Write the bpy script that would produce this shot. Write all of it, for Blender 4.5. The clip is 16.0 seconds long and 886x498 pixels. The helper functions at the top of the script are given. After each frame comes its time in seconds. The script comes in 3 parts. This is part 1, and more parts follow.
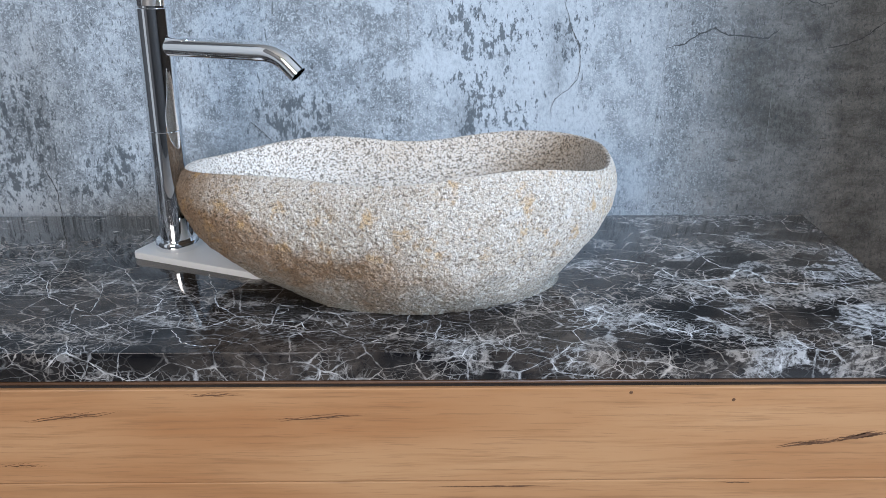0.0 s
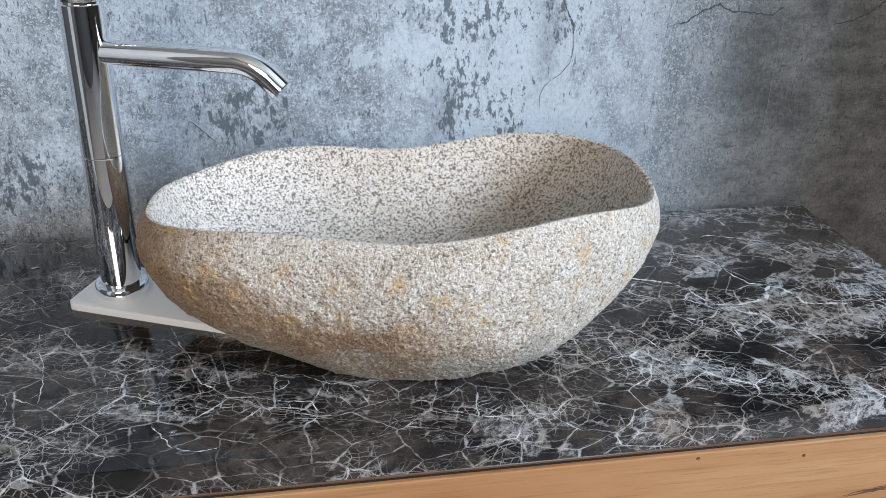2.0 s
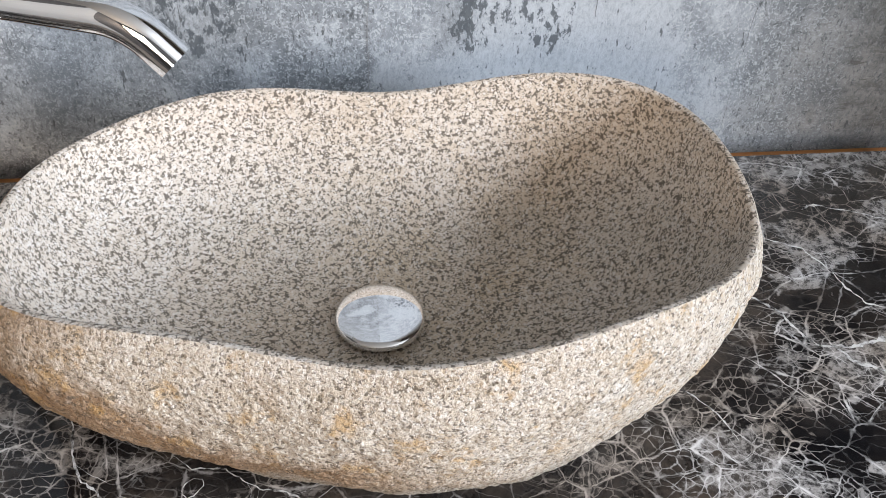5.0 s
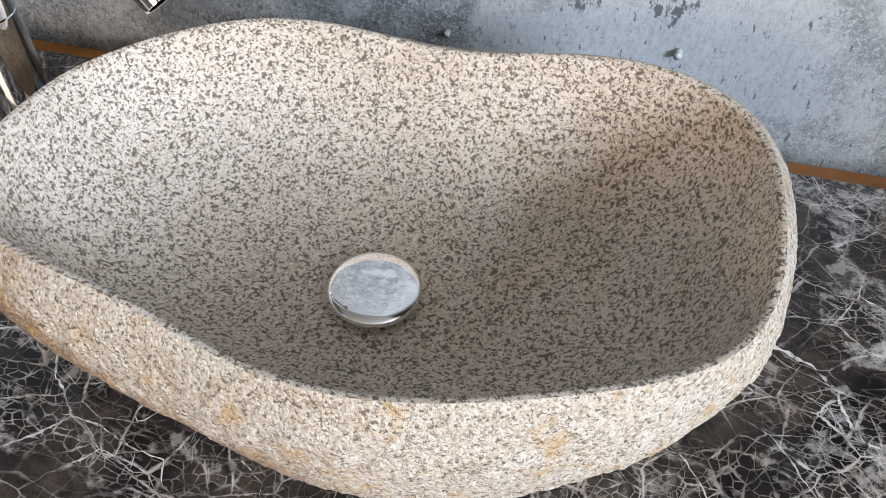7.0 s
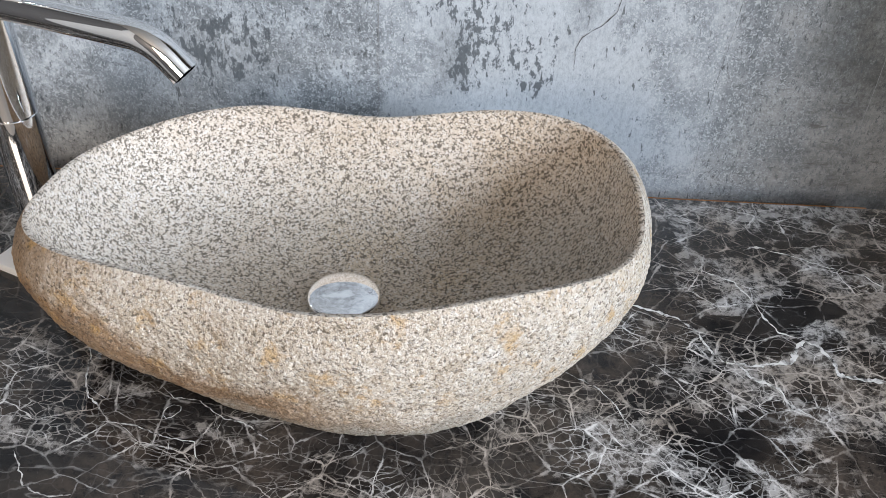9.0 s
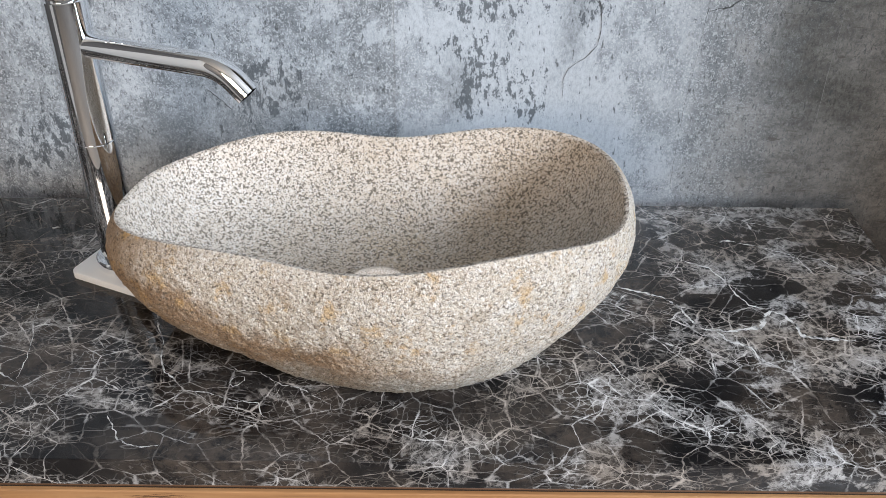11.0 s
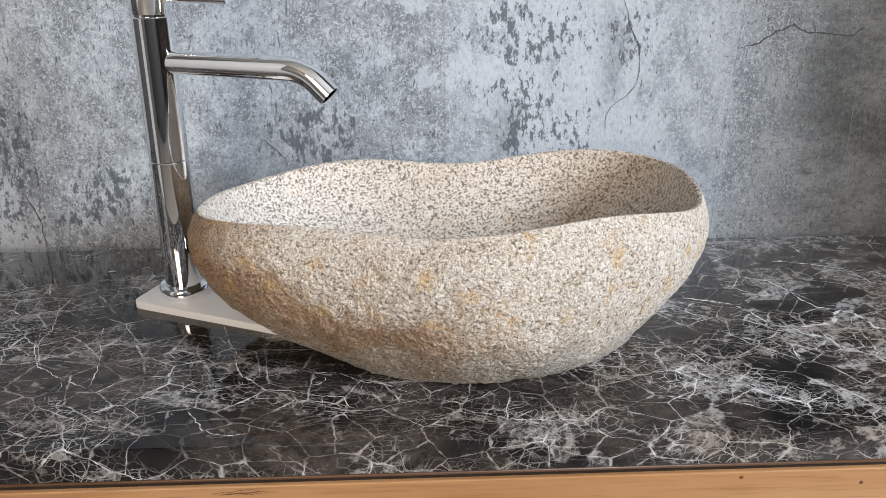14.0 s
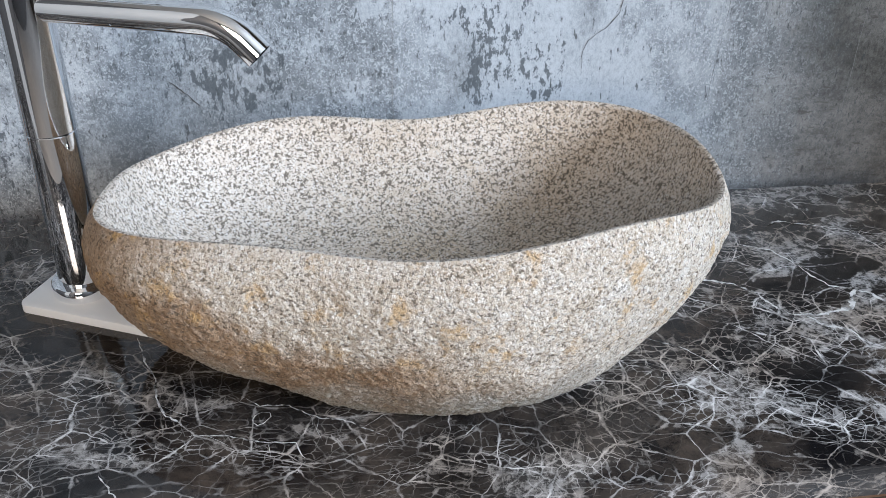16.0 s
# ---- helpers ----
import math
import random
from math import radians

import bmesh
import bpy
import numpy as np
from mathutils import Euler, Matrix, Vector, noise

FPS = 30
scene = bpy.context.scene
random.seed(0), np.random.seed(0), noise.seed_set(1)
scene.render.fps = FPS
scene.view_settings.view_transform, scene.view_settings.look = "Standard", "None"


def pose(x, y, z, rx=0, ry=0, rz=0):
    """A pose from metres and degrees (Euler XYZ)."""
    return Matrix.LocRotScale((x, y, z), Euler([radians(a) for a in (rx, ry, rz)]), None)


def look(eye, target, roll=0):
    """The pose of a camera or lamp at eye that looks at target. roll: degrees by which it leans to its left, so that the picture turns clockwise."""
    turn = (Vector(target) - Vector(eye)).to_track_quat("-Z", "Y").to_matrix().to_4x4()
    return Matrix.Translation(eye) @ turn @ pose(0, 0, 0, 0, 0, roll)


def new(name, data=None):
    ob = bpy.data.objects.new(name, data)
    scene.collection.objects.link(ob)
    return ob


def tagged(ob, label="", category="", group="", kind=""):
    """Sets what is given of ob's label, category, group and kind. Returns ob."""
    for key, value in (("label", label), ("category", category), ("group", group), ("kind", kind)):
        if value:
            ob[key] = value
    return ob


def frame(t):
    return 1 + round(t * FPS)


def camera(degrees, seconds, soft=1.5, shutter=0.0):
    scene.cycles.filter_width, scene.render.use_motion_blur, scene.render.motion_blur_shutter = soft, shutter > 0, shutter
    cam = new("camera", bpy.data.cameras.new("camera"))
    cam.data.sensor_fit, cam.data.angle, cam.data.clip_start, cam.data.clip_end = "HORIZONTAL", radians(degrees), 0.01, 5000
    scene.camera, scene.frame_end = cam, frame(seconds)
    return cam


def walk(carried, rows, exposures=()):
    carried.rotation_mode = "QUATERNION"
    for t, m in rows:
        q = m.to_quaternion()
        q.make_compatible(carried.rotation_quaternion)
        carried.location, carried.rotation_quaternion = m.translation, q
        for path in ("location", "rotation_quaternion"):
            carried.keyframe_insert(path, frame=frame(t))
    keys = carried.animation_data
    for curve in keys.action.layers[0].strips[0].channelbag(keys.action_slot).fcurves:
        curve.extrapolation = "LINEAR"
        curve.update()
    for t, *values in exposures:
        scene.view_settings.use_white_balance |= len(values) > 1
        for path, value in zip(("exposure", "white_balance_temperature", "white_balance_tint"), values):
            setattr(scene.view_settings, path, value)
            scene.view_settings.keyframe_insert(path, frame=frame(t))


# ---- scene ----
cam = camera(52.8, 16.0, soft=0.6)
PATH = [
    (0, (-0.002, 0.012, 1.211), (0.03, 1.884, 0.508), 0.2),
    (0.5, (-0.087, 0.069, 1.218), (0.063, 1.929, 0.497), -0.1),
    (1, (-0.175, 0.131, 1.24), (0.13, 1.965, 0.503), 0.4),
    (1.5, (-0.193, 0.175, 1.257), (0.189, 1.964, 0.448), 1.4),
    (2, (-0.151, 0.226, 1.277), (0.189, 1.985, 0.387), 1.8),
    (2.5, (-0.079, 0.286, 1.291), (0.108, 2.04, 0.348), 2.1),
    (3, (-0.025, 0.33, 1.291), (0.059, 2.075, 0.317), 1.1),
    (3.2, (-0.021, 0.347, 1.296), (0.055, 2.089, 0.317), 1.0),
    (5.3, (-0.062, 0.599, 1.315), (0.165, 2.027, -0.068), 3.4),
    (5.5, (-0.044, 0.609, 1.322), (0.107, 2.03, -0.078), 2.5),
    (6, (0.014, 0.645, 1.329), (0.002, 2.0, -0.142), 1.8),
    (6.5, (0.067, 0.664, 1.33), (-0.094, 1.947, -0.195), 2.0),
    (7, (0.087, 0.667, 1.328), (-0.178, 1.918, -0.21), 1.2),
    (7.5, (0.07, 0.623, 1.35), (-0.136, 1.938, -0.143), 2.4),
    (8, (0.049, 0.564, 1.368), (-0.091, 1.971, -0.046), 2.1),
    (8.5, (0.039, 0.5, 1.363), (-0.006, 2.029, 0.075), 2.4),
    (9, (0.051, 0.442, 1.368), (0.046, 1.992, 0.104), 2.7),
    (9.2, (0.066, 0.418, 1.371), (0.059, 1.975, 0.115), 2.9),
    (11.3, (0.002, 0.274, 1.386), (0.036, 1.943, 0.285), 0.1),
    (11.5, (-0.043, 0.272, 1.381), (0.082, 1.949, 0.298), 0.2),
    (12, (-0.089, 0.257, 1.341), (0.191, 1.972, 0.351), 1.4),
    (12.5, (-0.084, 0.239, 1.298), (0.2, 1.991, 0.376), 1.9),
    (13, (-0.039, 0.197, 1.271), (0.113, 2.018, 0.457), 2.5),
    (13.5, (-0.025, 0.176, 1.236), (0.016, 2.023, 0.47), 1.7),
    (14, (-0.076, 0.19, 1.23), (-0.003, 2.036, 0.464), -0.3),
    (14.5, (-0.171, 0.237, 1.226), (0.053, 2.06, 0.436), -0.5),
    (15, (-0.202, 0.269, 1.242), (0.133, 2.035, 0.365), -0.2),
    (15.5, (-0.176, 0.327, 1.254), (0.175, 2.048, 0.299), 0.4),
    (16, (-0.109, 0.389, 1.255), (0.149, 2.089, 0.233), 1.4),
]
LIGHT = [(0, 0.21, 5640, 12), (1, 0.22, 5800, 12), (3, 0.22, 6080, 12), (5.5, 0.27, 6700, 17), (9, 0.20, 6500, 15), (12.5, 0.25, 6500, 15), (13.5, 0.24, 6700, 15), (14.5, 0.23, 6450, 15), (16, 0.18, 6080, 14)]
walk(cam, [(t, look(eye, target, roll)) for t, eye, target, roll in PATH], LIGHT)


# ---- world, lamps ----
world = bpy.data.worlds.new("world")
scene.world = world
world.use_nodes = True
wn = world.node_tree.nodes
sky = wn.new("ShaderNodeTexSky")
sky.sky_type, sky.sun_disc = "NISHITA", False
sky.sun_elevation, sky.sun_rotation = radians(35), radians(100)
world.node_tree.links.new(sky.outputs[0], wn["Background"].inputs[0])
wn["Background"].inputs[1].default_value = 0.1


def window_light(name, eye, target, width, height, watts, colour):
    """Daylight of a window's opening."""
    lamp = bpy.data.lights.new(name, "AREA")
    lamp.shape, lamp.size, lamp.size_y, lamp.energy, lamp.color = "RECTANGLE", width, height, watts, colour
    ob = new(name, lamp)
    ob.matrix_world = look(eye, target)
    return ob


window_light("daylight_side_window", (2.57, -0.95, 2.28), (0.0, -0.95, 2.28), 1.7, 1.1, 258, (0.77, 0.89, 1.0))
window_light("daylight_rear_window", (-1.1, -2.57, 2.1), (-1.1, 0.0, 2.1), 1.5, 1.3, 72, (1.0, 0.85, 0.67))


# ---- materials ----
def material(name):
    m = bpy.data.materials.new(name)
    m.use_nodes = True
    return m, m.node_tree.nodes, m.node_tree.links, m.node_tree.nodes["Principled BSDF"]


class Nodes:
    """Short hands for the nodes of one material."""

    def __init__(self, name, space="Object"):
        self.m, self.n, self.l, self.b = material(name)
        self.co = self.n.new("ShaderNodeTexCoord").outputs[space]

    def link(self, a, b):
        self.l.new(a, b)

    def put(self, socket, v):
        if hasattr(v, "node"):
            self.l.new(v, socket)
        else:
            socket.default_value = v

    def mapping(self, scale=(1, 1, 1), rot=(0, 0, 0), loc=(0, 0, 0), co=None):
        k = self.n.new("ShaderNodeMapping")
        k.inputs["Scale"].default_value, k.inputs["Rotation"].default_value, k.inputs["Location"].default_value = scale, rot, loc
        self.l.new(co or self.co, k.inputs[0])
        return k.outputs[0]

    def noise(self, scale, detail=4, rough=0.55, co=None, distortion=0.0, colour=False):
        k = self.n.new("ShaderNodeTexNoise")
        k.inputs["Scale"].default_value, k.inputs["Detail"].default_value = scale, detail
        k.inputs["Roughness"].default_value, k.inputs["Distortion"].default_value = rough, distortion
        self.l.new(co or self.co, k.inputs["Vector"])
        return k.outputs["Color" if colour else 0]

    def voronoi(self, scale, feature="F1", co=None, out="Distance", rand=1.0, flat=False):
        k = self.n.new("ShaderNodeTexVoronoi")
        k.voronoi_dimensions = "2D" if flat else "3D"
        k.feature = feature
        k.inputs["Scale"].default_value, k.inputs["Randomness"].default_value = scale, rand
        self.l.new(co or self.co, k.inputs["Vector"])
        return k.outputs[out]

    def ramp(self, fac, *stops):
        k = self.n.new("ShaderNodeValToRGB")
        e = k.color_ramp.elements
        while len(e) < len(stops):
            e.new(0.5)
        for el, (p, c) in zip(e, stops):
            el.position = p
            el.color = (c, c, c, 1) if isinstance(c, (int, float)) else (*c, 1)
        self.l.new(fac, k.inputs[0])
        return k.outputs[0]

    def mix(self, fac, a, b, mode="MIX"):
        k = self.n.new("ShaderNodeMix")
        k.data_type, k.blend_type = "RGBA", mode
        self.put(k.inputs[0], fac)
        for i, v in ((6, a), (7, b)):
            self.put(k.inputs[i], (*v, 1) if isinstance(v, tuple) else v)
        return k.outputs[2]

    def math(self, op, a, b=0.0, clamp=False):
        k = self.n.new("ShaderNodeMath")
        k.operation, k.use_clamp = op, clamp
        self.put(k.inputs[0], a)
        self.put(k.inputs[1], b)
        return k.outputs[0]

    def warp(self, co, amount, scale, detail=3):
        """Coordinates pushed about by a noise."""
        k = self.n.new("ShaderNodeVectorMath")
        k.operation = "MULTIPLY_ADD"
        self.l.new(self.noise(scale, detail, 0.5, co, colour=True), k.inputs[0])
        k.inputs[1].default_value = (amount,) * 3
        self.l.new(self.mapping(loc=(-amount / 2,) * 3, co=co), k.inputs[2])
        return k.outputs[0]

    def axis(self, i, co=None):
        k = self.n.new("ShaderNodeSeparateXYZ")
        self.l.new(co or self.co, k.inputs[0])
        return k.outputs[i]

    def bump(self, height, strength=0.3, distance=0.001):
        k = self.n.new("ShaderNodeBump")
        k.inputs["Strength"].default_value, k.inputs["Distance"].default_value = strength, distance
        self.l.new(height, k.inputs["Height"])
        self.l.new(k.outputs[0], self.b.inputs["Normal"])

    def done(self, colour, rough, metallic=0.0, specular=0.5):
        self.put(self.b.inputs["Base Color"], (*colour, 1) if isinstance(colour, tuple) else colour)
        self.put(self.b.inputs["Roughness"], rough)
        self.b.inputs["Metallic"].default_value = metallic
        self.b.inputs["Specular IOR Level"].default_value = specular
        return self.m


def concrete_paper():
    k = Nodes("concrete_print_wallpaper")

    def blot(x, z, rx, rz, co):
        """1 at a place on the wall, falling to 0 round it."""
        d = k.n.new("ShaderNodeVectorMath")
        d.operation = "LENGTH"
        k.l.new(k.mapping((1 / rx, 0, 1 / rz), loc=(-x / rx, 0, -z / rz), co=co), d.inputs[0])
        return k.ramp(d.outputs["Value"], (0.35, 1.0), (1.0, 0.0))

    def most(*masks):
        out = masks[0]
        for m in masks[1:]:
            out = k.math("MAXIMUM", out, m)
        return out

    torn = k.warp(k.warp(k.co, 0.10, 9, 4), 0.03, 60, 4)
    across = k.math("ADD", k.axis(0), 1.0)
    wavy = k.math("ADD", k.axis(0, k.warp(k.co, 0.012, 30, 3)), 0.994)
    cloud = k.noise(24, 7, 0.72, k.mapping((1, 1, 0.8), loc=(2, 0, 5)))
    middle = k.math("MULTIPLY", k.ramp(k.math("MULTIPLY", across, 0.5), (0.4848, 0.0), (0.4852, 1.0)), k.ramp(k.math("MULTIPLY", wavy, 0.5), (0.664, 1.0), (0.669, 0.0)))
    right = k.ramp(k.math("ADD", k.math("MULTIPLY", wavy, 0.5), k.math("MULTIPLY", k.math("SUBTRACT", cloud, 0.5), 0.16)), (0.660, 0.0), (0.735, 1.0))
    big = k.noise(4.0, 5, 0.6, k.mapping((1, 1, 0.8)))
    fine = k.noise(170, 6, 0.85, k.mapping((1.25, 1, 0.7)))
    worm = k.noise(300, 3, 0.6, k.mapping((1, 1, 0.9), loc=(4, 0, 1)), distortion=1.4)
    # three strips of the print: cloudy grey, pale plaster, olive with shade painted in
    base = k.mix(k.ramp(big, (0.36, 0.0), (0.64, 1.0)), (0.215, 0.238, 0.256), (0.330, 0.362, 0.388))
    base = k.mix(k.ramp(cloud, (0.42, 0.75), (0.53, 0.0)), base, (0.125, 0.140, 0.152))
    base = k.mix(k.ramp(cloud, (0.55, 0.0), (0.60, 0.6)), base, (0.44, 0.475, 0.505))
    plaster = k.mix(k.ramp(cloud, (0.40, 0.0), (0.60, 1.0)), (0.245, 0.275, 0.300), (0.395, 0.430, 0.460))
    base = k.mix(k.math("MULTIPLY", middle, 0.72), base, plaster)
    # olive print, its colour darkened to carry the shade beyond the pier
    olive_in_shade = k.mix(k.ramp(k.noise(20, 9, 0.8, k.mapping((0.8, 1, 1.3), loc=(1, 0, 4))), (0.38, 0.0), (0.60, 1.0)), (0.060, 0.061, 0.058), (0.215, 0.216, 0.208))
    base = k.mix(k.math("MULTIPLY", right, 0.92), base, olive_in_shade)
    # grain of the print
    base = k.mix(k.math("MULTIPLY", k.ramp(fine, (0.40, 0.95), (0.49, 0.0)), k.math("SUBTRACT", 1.0, k.math("MULTIPLY", middle, 0.45))), base, (0.085, 0.093, 0.099))
    base = k.mix(k.math("MULTIPLY", k.ramp(worm, (0.535, 0.0), (0.585, 0.75)), k.math("SUBTRACT", 1.0, k.math("MULTIPLY", right, 0.85))), base, (0.46, 0.495, 0.522))
    # pale sheets with torn edges
    sheets = most(blot(0.115, 1.02, 0.19, 0.30, torn), blot(0.15, 0.86, 0.24, 0.13, torn), blot(-0.10, 1.12, 0.10, 0.05, torn), blot(-0.62, 0.80, 0.10, 0.10, torn))
    sheets = k.math("ADD", k.math("MULTIPLY", sheets, 0.26), k.noise(13, 8, 0.72, k.mapping((1.2, 1, 0.8), loc=(0.6, 0, 0.3))))
    sheet = k.math("MULTIPLY", k.ramp(sheets, (0.645, 0.0), (0.665, 0.75)), k.math("SUBTRACT", 1.0, right))
    pale = k.mix(k.ramp(fine, (0.40, 0.0), (0.56, 1.0)), (0.33, 0.363, 0.392), (0.44, 0.478, 0.51))
    base = k.mix(sheet, base, pale)
    # soft grey smudges, then crisp dark flakes
    smudge = most(blot(0.165, 1.02, 0.030, 0.085, torn), blot(0.045, 0.93, 0.035, 0.06, torn), blot(-0.21, 0.90, 0.13, 0.07, torn), blot(-0.33, 0.86, 0.10, 0.07, torn), blot(0.465, 0.965, 0.075, 0.100, torn), blot(0.52, 0.93, 0.05, 0.05, torn))
    base = k.mix(k.math("MULTIPLY", smudge, k.ramp(fine, (0.36, 0.85), (0.62, 0.25))), base, k.mix(right, (0.135, 0.152, 0.165), (0.045, 0.046, 0.040)))
    spots = most(blot(0.065, 1.06, 0.11, 0.06, torn), blot(0.07, 0.95, 0.05, 0.12, torn), blot(0.19, 1.04, 0.05, 0.06, torn), blot(0.12, 0.93, 0.05, 0.05, torn))
    spots = most(spots, blot(-0.60, 0.93, 0.09, 0.12, torn), blot(-0.62, 0.84, 0.10, 0.07, torn), blot(-0.20, 0.93, 0.11, 0.07, torn), blot(-0.47, 0.85, 0.10, 0.05, torn))
    dark = k.math("ADD", k.math("MULTIPLY", spots, 0.135), k.noise(105, 7, 0.72, k.mapping((1.3, 1, 0.7))))
    base = k.mix(k.ramp(dark, (0.635, 0.0), (0.665, 0.85)), base, (0.058, 0.070, 0.080))
    streak = k.ramp(k.noise(100, 4, 0.6, k.mapping((1.7, 1, 0.5), loc=(5, 0, 2))), (0.63, 0.0), (0.66, 0.8))
    base = k.mix(streak, base, (0.056, 0.064, 0.067))
    # long scratches across the olive strip
    scratch = k.ramp(k.noise(60, 6, 0.75, k.mapping((0.45, 1, 2.2), rot=(0, 0.35, 0), loc=(3, 0, 6))), (0.58, 0.0), (0.64, 0.8))
    base = k.mix(k.math("MULTIPLY", scratch, right), base, (0.075, 0.075, 0.068))
    k.bump(k.math("ADD", fine, worm), 0.35, 0.0007)
    return k.done(base, 0.72, specular=0.35)


def marble():
    k = Nodes("polished_black_marble")
    flat = k.n.new("ShaderNodeCombineXYZ")          # the slab's edge goes on where its top ends
    k.l.new(k.axis(0), flat.inputs[0])
    k.l.new(k.math("ADD", k.axis(1), k.axis(2)), flat.inputs[1])
    side, k.co = k.axis(0), flat.outputs[0]
    slow = k.warp(k.co, 0.045, 5, 3)
    bent = k.warp(slow, 0.009, 30, 3)
    jag = k.warp(bent, 0.0034, 110, 4)

    def stretched(stretch, turn, shift, co=jag):
        return k.mapping((stretch, 1 / stretch, 1), rot=(0, 0, turn), loc=shift, co=co)

    def net(scale, stretch, turn, shift, thin, thick, patch):
        """Vein lines between cells, their width changing from place to place."""
        d = k.voronoi(scale, "DISTANCE_TO_EDGE", stretched(stretch, turn, shift), flat=True)
        w = k.ramp(k.noise(patch, 5, 0.7, k.mapping(loc=shift[::-1])), (0.38, thin), (0.50, thin + (thick - thin) * 0.15), (0.66, thick))
        return k.ramp(k.math("DIVIDE", d, w), (0.0, 1.0), (0.4, 0.8), (1.0, 0.0))

    def hair(scale, turn, shift, thin):
        """Long fine lines that wander over the slab."""
        n = k.noise(scale, 3, 0.5, k.mapping((0.45, 1.8, 1), rot=(0, 0, turn), loc=shift, co=jag))
        return k.ramp(k.math("ABSOLUTE", k.math("SUBTRACT", n, 0.5)), (0.0, 1.0), (thin, 0.0))

    # drifts of broken stone that run slantwise over the slab, open black stone between them
    drift = k.noise(8.5, 5, 0.62, k.mapping((0.65, 1.35, 1), rot=(0, 0, 0.5), loc=(1.3, 0.2, 0), co=slow))
    dense = k.math("ADD", drift, k.ramp(side, (0.20, 0.0), (0.46, 0.03)))
    corner = k.ramp(side, (0.20, 0.0), (0.42, 0.22))
    # round pebbles of black stone in a milky matrix, large and small
    def pebbles(scale, turn, shift, level, edge, more=0.0):
        d = k.voronoi(scale, "F1", stretched(0.85, turn, shift))
        d = k.math("ADD", d, k.math("MULTIPLY", k.math("SUBTRACT", dense, 0.5), 1.15))
        d = k.math("ADD", d, k.math("MULTIPLY", k.math("SUBTRACT", k.noise(scale * 2.2, 5, 0.7, k.mapping(loc=shift)), 0.5), 0.40))
        return k.ramp(k.math("ADD", d, more), (level, 0.0), (level + edge, 1.0))

    coarse, mid, small = pebbles(25, -0.35, (2, 5, 1), 0.75, 0.05, corner), pebbles(52, 0.2, (7, 1, 3), 0.78, 0.05), pebbles(115, 0.0, (3, 4, 6), 0.80, 0.06)
    matrix = k.math("MAXIMUM", k.math("MULTIPLY", coarse, 0.7), k.math("MAXIMUM", k.math("MULTIPLY", mid, 0.55), k.math("MULTIPLY", small, 0.38)))
    matrix = k.math("MULTIPLY", matrix, k.ramp(k.noise(110, 7, 0.78, jag), (0.45, 0.08), (0.56, 1.0)))
    v1 = k.math("MULTIPLY", net(12, 0.78, 0.5, (0, 0, 0), 0.003, 0.024, 40), k.ramp(k.noise(9, 4, 0.6, k.mapping(loc=(9, 1, 4))), (0.44, 0.1), (0.60, 1.0)))
    v2 = k.math("MULTIPLY", net(25, 0.85, -0.35, (2, 5, 1), 0.010, 0.070, 70), k.ramp(dense, (0.38, 0.16), (0.56, 0.95)))
    v3 = k.math("MULTIPLY", net(52, 0.85, 0.2, (7, 1, 3), 0.016, 0.110, 110), k.ramp(dense, (0.44, 0.04), (0.60, 0.75)))
    v4 = k.math("MULTIPLY", net(115, 0.85, 0.0, (3, 4, 6), 0.03, 0.14, 170), k.ramp(dense, (0.44, 0.0), (0.58, 0.55)))
    lines = k.math("MULTIPLY", hair(9, 0.5, (4, 2, 0), 0.003), 0.22)
    veins = k.math("MAXIMUM", k.math("MAXIMUM", v1, v2), k.math("MAXIMUM", k.math("MAXIMUM", v3, v4), lines))
    veins = k.math("MULTIPLY", veins, k.ramp(k.noise(60, 5, 0.7, k.mapping(loc=(1, 6, 2))), (0.38, 0.2), (0.56, 1.0)))
    # black stone, brown in places
    ground = k.mix(k.ramp(k.noise(22, 8, 0.75, bent), (0.44, 0.0), (0.70, 1.0)), (0.0045, 0.0045, 0.0052), (0.026, 0.023, 0.021))
    ground = k.mix(k.math("MULTIPLY", k.ramp(k.noise(9, 3, 0.5, k.mapping(loc=(5, 5, 9))), (0.42, 0.0), (0.58, 0.9)), k.ramp(k.noise(45, 8, 0.78, jag), (0.40, 0.1), (0.6, 1.0))), ground, (0.056, 0.044, 0.035))
    tint = k.mix(k.ramp(k.noise(11, 3, 0.5, k.mapping(loc=(3, 8, 2))), (0.42, 0.0), (0.58, 1.0)), (0.40, 0.35, 0.305), (0.60, 0.585, 0.57))
    ground = k.mix(matrix, ground, k.mix(k.ramp(side, (0.10, 0.60), (0.34, 0.38)), tint, (0.10, 0.085, 0.072)))
    return k.done(k.mix(veins, ground, tint), k.ramp(k.noise(30, 4), (0.3, 0.04), (0.7, 0.09)), specular=0.5)


def grains(k, scale, co, seed):
    """A random tone for each crystal, and the distance to its edge."""
    t = k.n.new("ShaderNodeTexVoronoi")
    t.inputs["Scale"].default_value = scale
    k.l.new(k.mapping(loc=seed, co=co), t.inputs["Vector"])
    c = k.n.new("ShaderNodeSeparateColor")
    k.l.new(t.outputs["Color"], c.inputs[0])
    return c.outputs[0], c.outputs[1]


